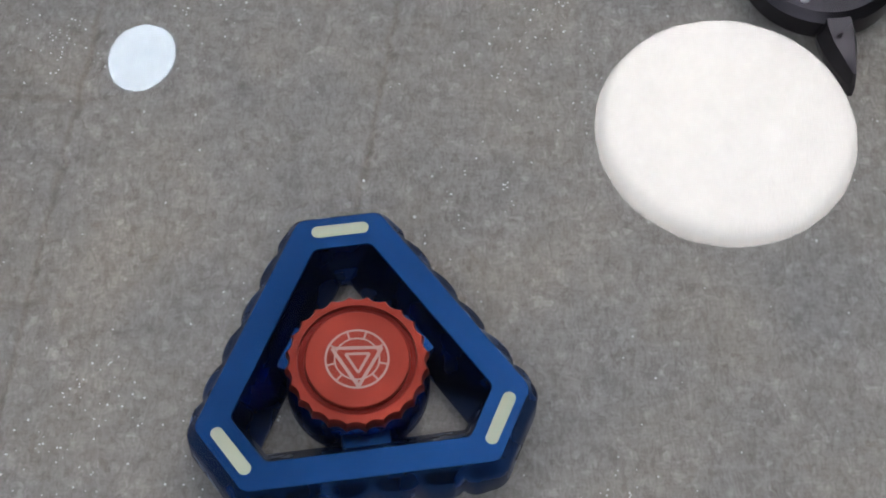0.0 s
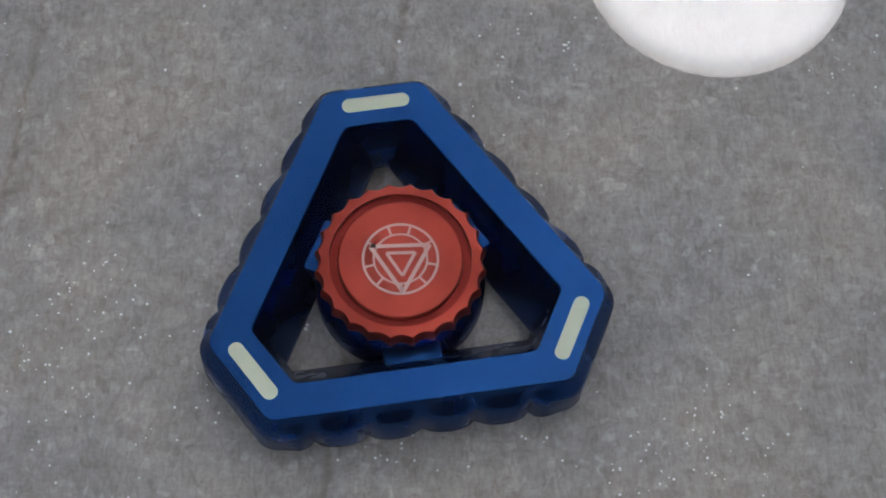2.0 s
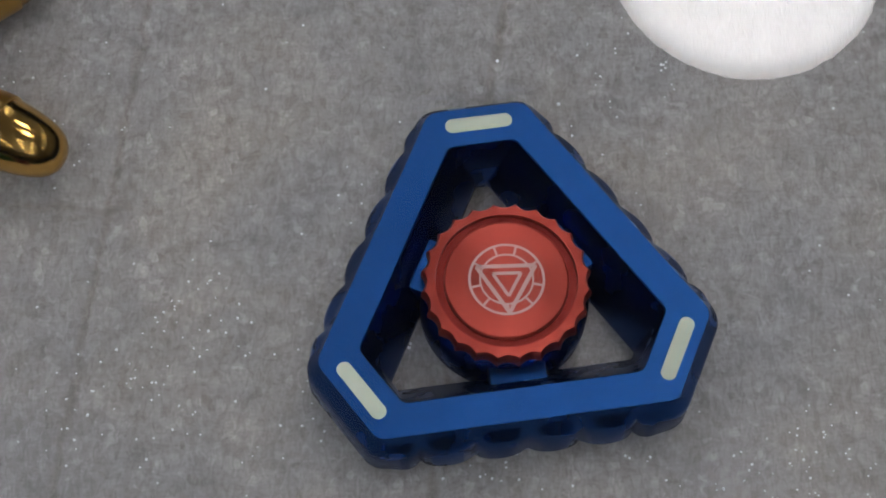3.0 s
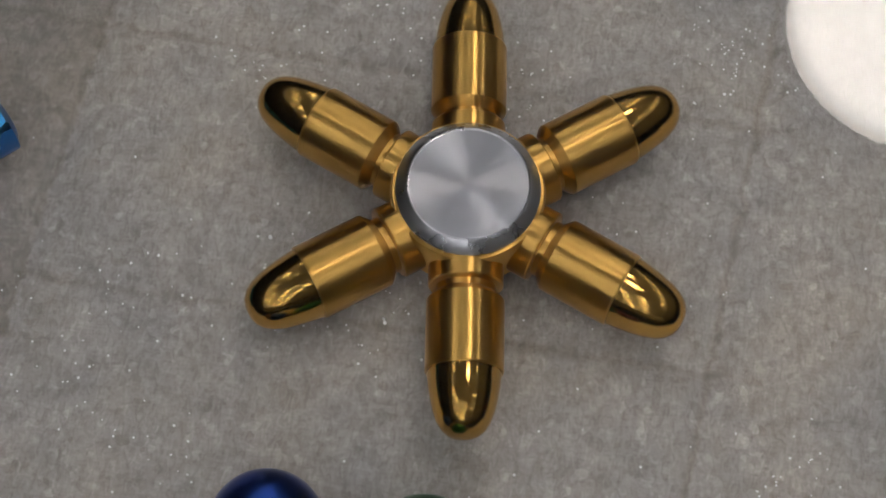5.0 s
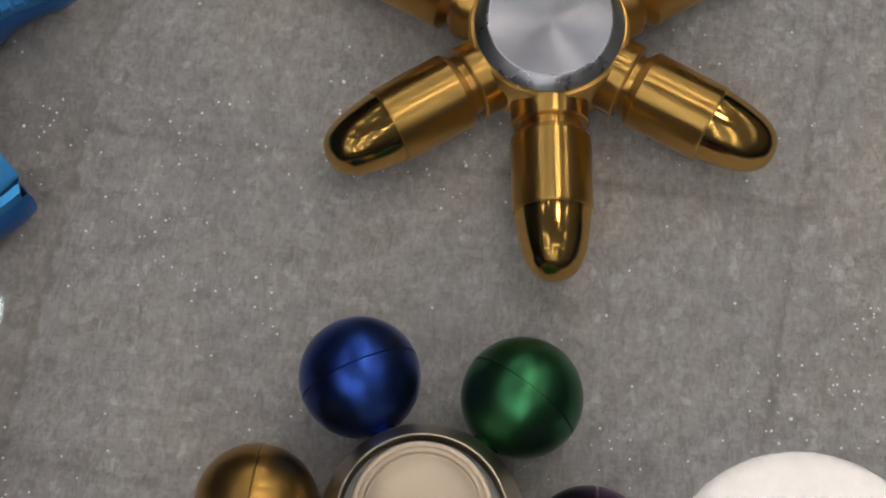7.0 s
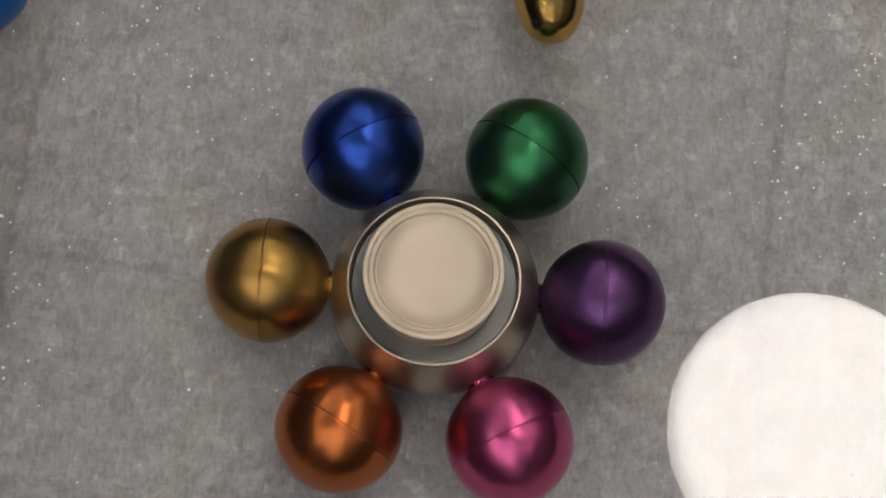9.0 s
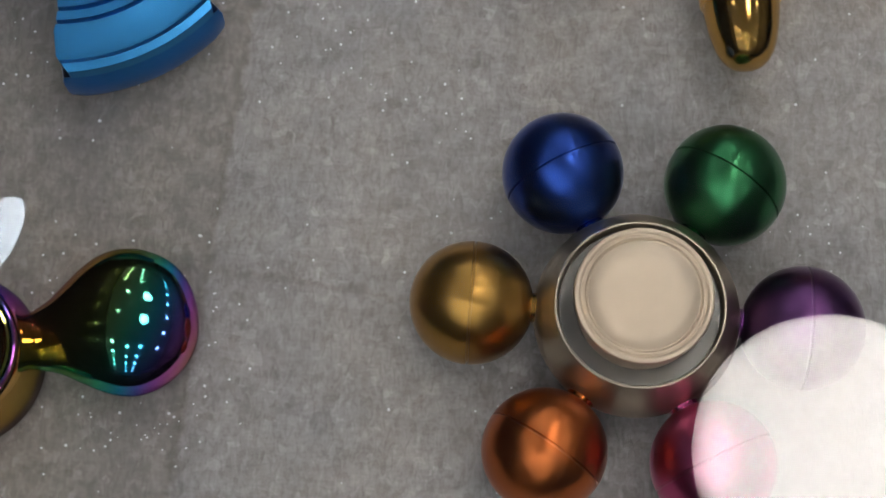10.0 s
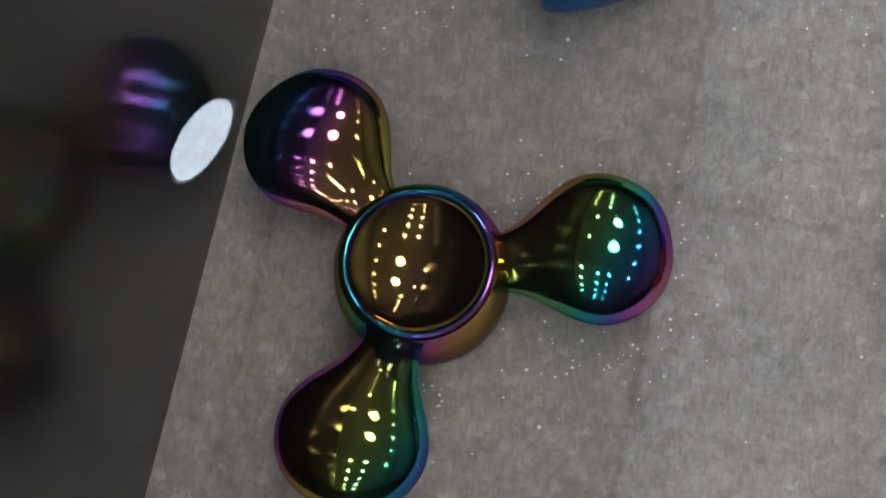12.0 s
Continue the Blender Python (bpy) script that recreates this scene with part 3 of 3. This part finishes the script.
# ---- the rainbow three-lobe spinner ----
def rainbow_spinner():
    top = thing("three_lobe_spinner", -0.1160, -0.0908, 0.0, 14.4, "mirror-polished rainbow-coated fidget spinner with three drop-shaped lobes", "spinner", "fidget spinners")
    prof = [(0, 8.5), (5.2, 8.6), (4.6, 11.5), (4.8, 13), (5.9, 15.5), (7.8, 18.2), (9.6, 20.8), (10.9, 23.4), (11.5, 26), (11.3, 28.6), (10.5, 31), (9.0, 33.4), (6.9, 35.4), (3.8, 36.8), (0, 37.3)]
    # smooth the drop's outline
    fine = []
    for i in range(len(prof) - 1):
        p0, p1, p2, p3 = (prof[max(0, min(len(prof) - 1, i + d))] for d in (-1, 0, 1, 2))
        for s in range(4):
            t = s / 4
            fine.append(tuple(0.5 * (2 * b + (c - a) * t + (2 * a - 5 * b + 4 * c - d) * t * t + (3 * b - a - 3 * c + d) * t ** 3) for a, b, c, d in zip(p0, p1, p2, p3)))
    fine.append(prof[-1])
    fine = [(max(r, 0.0), h) for r, h in fine]
    fine[0], fine[-1] = (0, 8.5), (0, 37.3)
    for k in range(3):
        m = Matrix.Rotation(radians(120 * k), 4, "Z") @ Matrix.Translation((0, 0, 6.8 * MM)) @ Matrix.Diagonal((1.0, 1.0, 0.56, 1)) @ Matrix.Rotation(radians(90), 4, "Y")
        bm = lathe(fine, 72, m)
        part("lobe", bm, M_RAINBOW, top, sharp=60)
    part("hub", lathe([(8, 1.6), (12.0, 1.6), (13.0, 2.6), (13.2, 7.0), (12.7, 11.2), (11.9, 13.6), (11.3, 14.6), (10.7, 14.9), (10.3, 14.7), (10.1, 13.9), (8, 10.5)], 96, closed=True), M_RAINBOW_RIM, top, sharp=60)
    dish = [(10.15, 13.0), (10.1, 14.5), (9.8, 14.6)] + [(9.5 * k / 12, 11.2 + 16 - math.sqrt(256 - (9.5 * k / 12) ** 2)) for k in range(12, -1, -1)]
    part("cap", lathe(dish, 96), M_RAINBOW_CAP, top, "rainbow dished finger cap", sharp=60)
    part("lower_cap", lathe([(0, 0), (9, 0), (10, 0.8), (9.6, 1.8), (0, 2)], 48), M_RAINBOW, top)
    return top


rainbow_spinner()


# ---- the sky-blue grooved spinner ----
def grooved_spinner():
    top = thing("three_arm_spinner", -0.1050, -0.0145, 0.0, -62, "sky-blue metal fidget spinner with grooved flared arms", "spinner", "fidget spinners")

    def arm_loop(z, grow, out):
        """Outline of a flared arm with a rounded end."""
        pts = []
        for i in range(13):
            t = i / 12
            r = 9 + 20.5 * t
            w = 10.2 - 2.0 * math.sin(math.pi * min(t * 1.2, 1)) + 3.3 * t ** 2
            pts.append((r, -(w + grow)))
        for i in range(1, 20):
            b = radians(-22.2 + 44.4 * i / 20)
            pts.append(((33.0 + out) * math.cos(b), (33.0 + out) * math.sin(b)))
        for i in range(12, -1, -1):
            t = i / 12
            r = 9 + 20.5 * t
            w = 10.2 - 2.0 * math.sin(math.pi * min(t * 1.2, 1)) + 3.3 * t ** 2
            pts.append((r, w + grow))
        return [(x, y, z * 1.5) for x, y in pts]

    for k in range(3):
        m = Matrix.Rotation(radians(120 * k), 4, "Z")
        bm = loft([arm_loop(1.4, -1.6, -2.2), arm_loop(2.6, -0.3, -0.3), arm_loop(3.8, 0, 0.1), arm_loop(6.2, 0, 0), arm_loop(7.4, -0.4, -0.7)], caps=(True, False))
        bmesh.ops.transform(bm, matrix=m, verts=bm.verts)
        arm = part("arm", bm, M_SKY_DARK, top, "polished blue arm edge", sharp=30)
        # stepped top with arc grooves
        rr = [9.5]
        zz = [8.4]
        for g in (19.2, 21.4, 23.6):
            rr += [g - 0.38, g - 0.25, g + 0.25, g + 0.38]
            zz += [8.4, 7.5, 7.5, 8.4]
        rr += [25.0, 28.8, 29.6, 30.6, 31.9, 32.35]
        zz += [8.35, 7.7, 7.8, 8.5, 8.3, 7.35]
        bm = bmesh.new()
        rows = []
        for r, z in zip(rr, zz):
            t = min((r - 9) / 20.5, 1.0)
            w = 10.2 - 2.0 * math.sin(math.pi * min(t * 1.2, 1)) + 3.3 * t ** 2 - 0.35
            half = math.asin(min(w / r, 0.93))
            half = min(half, radians(21.8 + 1.3 * max(0.0, 32.35 - r)))
            rows.append([bm.verts.new((r * MM * math.cos(-half + 2 * half * i / 24), r * MM * math.sin(-half + 2 * half * i / 24), z * 1.5 * MM)) for i in range(25)])
        for a, b in zip(rows, rows[1:]):
            for i in range(24):
                bm.faces.new((a[i], a[i + 1], b[i + 1], b[i]))
        for side_i in (0, 24):
            low = [bm.verts.new((row[side_i].co.x, row[side_i].co.y, 10.5 * MM)) for row in rows]
            for j in range(len(rows) - 1):
                bm.faces.new((rows[j][side_i], rows[j + 1][side_i], low[j + 1], low[j]))
        bmesh.ops.transform(bm, matrix=m, verts=bm.verts)
        part("arm_top", bm, M_SKY, top, "satin blue face with three arc grooves", sharp=30)
    part("hub", lathe([(8, 1.8), (13.6, 1.8), (14.4, 3.0), (14.4, 12.9), (13.6, 14.1), (8, 14.1)], 64, closed=True), M_SKY, top)
    part("cap", lathe([(0, 0), (10, 0), (10.4, 1.0), (8.2, 1.6), (8.2, 14.1), (10.4, 15.4), (10.4, 16.8), (9.4, 17.6), (0, 17.4)], 64), M_SKY_DARK, top)
    return top


grooved_spinner()


# ---- the dark spinner at the case's far side ----
def dark_spinner():
    top = thing("bladed_spinner", 0.2035, 0.0570, 0.0, 277, "dark gunmetal fidget spinner with pointed faceted blades", "spinner", "fidget spinners")
    for k in range(3):
        m = Matrix.Rotation(radians(120 * k), 4, "Z")
        base = [(12, -3.6), (18, -4.6), (22, -4.0), (31, -0.5), (31.2, 0.5), (22, 3.4), (18, 3.9), (12, 3.2)]
        lo = [(x, y * 0.9, 2.4) for x, y in base]
        mid = [(x, y, 5.0) for x, y in base]
        hi = [(x * 0.94 + 0.9, y * 0.62, 9.0) for x, y in base]
        bm = loft([lo, mid, hi])
        bmesh.ops.transform(bm, matrix=m, verts=bm.verts)
        part("blade", bm, M_GUN, top, smooth=False)
    part("hub", lathe([(7, 1.4), (15.6, 1.4), (17, 3.2), (17, 8.2), (15.2, 9.8), (7, 9.8)], 48, closed=True), M_GUN, top, sharp=20)
    cap = part("cap", lathe([(0, 0), (9, 0), (9.6, 1.2), (7.2, 1.8), (7.2, 9.6), (9.8, 10.6), (9.8, 12.0), (9, 12.8), (0, 12.4)], 48), M_GUN, top, sharp=30)
    for a in (258, 330, 42, 114, 186):
        c, s = math.cos(radians(a)) * 13, math.sin(radians(a)) * 13
        part("stud", lathe([(0, 9.7), (1.0, 9.7), (1.0, 10.3), (0.6, 10.7), (0, 10.8)], 16, Matrix.Translation((c * MM, s * MM, 0))), M_STEEL_EDGE, top, "small bright stud")
    return top


dark_spinner()


# ---- glitter and lint on the lining ----
def glitter():
    rng = random.Random(7)
    verts, faces = [], []
    centres = [(rng.uniform(-0.14, 0.20), rng.uniform(-0.12, 0.06)) for _ in range(60)]
    for i in range(1700):
        if i % 5:
            cx, cy = centres[rng.randrange(len(centres))]
            x, y = rng.gauss(cx, 0.0055), rng.gauss(cy, 0.0055)
        else:
            x, y = rng.uniform(-0.145, 0.24), rng.uniform(-0.15, 0.09)
        if x < -0.140 + 0.098 * y:
            continue
        s = rng.uniform(0.00011, 0.00026) * (1.5 if rng.random() < 0.06 else 1)
        tilt = Euler((rng.gauss(0, 0.33), rng.gauss(0, 0.33), rng.uniform(0, 6.28))).to_matrix()
        n0 = len(verts)
        for lift in (0.0, 0.00003):
            for k in range(6):
                v = tilt @ Vector((s * math.cos(k * math.pi / 3), s * math.sin(k * math.pi / 3), lift))
                verts.append((x + v.x, y + v.y, 0.0002 + v.z))
        faces.append([n0 + k for k in range(5, -1, -1)])
        faces.append([n0 + 6 + k for k in range(6)])
        for k in range(6):
            j = (k + 1) % 6
            faces.append([n0 + k, n0 + j, n0 + 6 + j, n0 + 6 + k])
    me = bpy.data.meshes.new("glitter")
    me.from_pydata(verts, [], faces)
    me.materials.append(M_GLITTER)
    return tagged(new("glitter", me), "fine silver glitter scattered on the grey lining", "glitter", kind="stuff")


glitter()
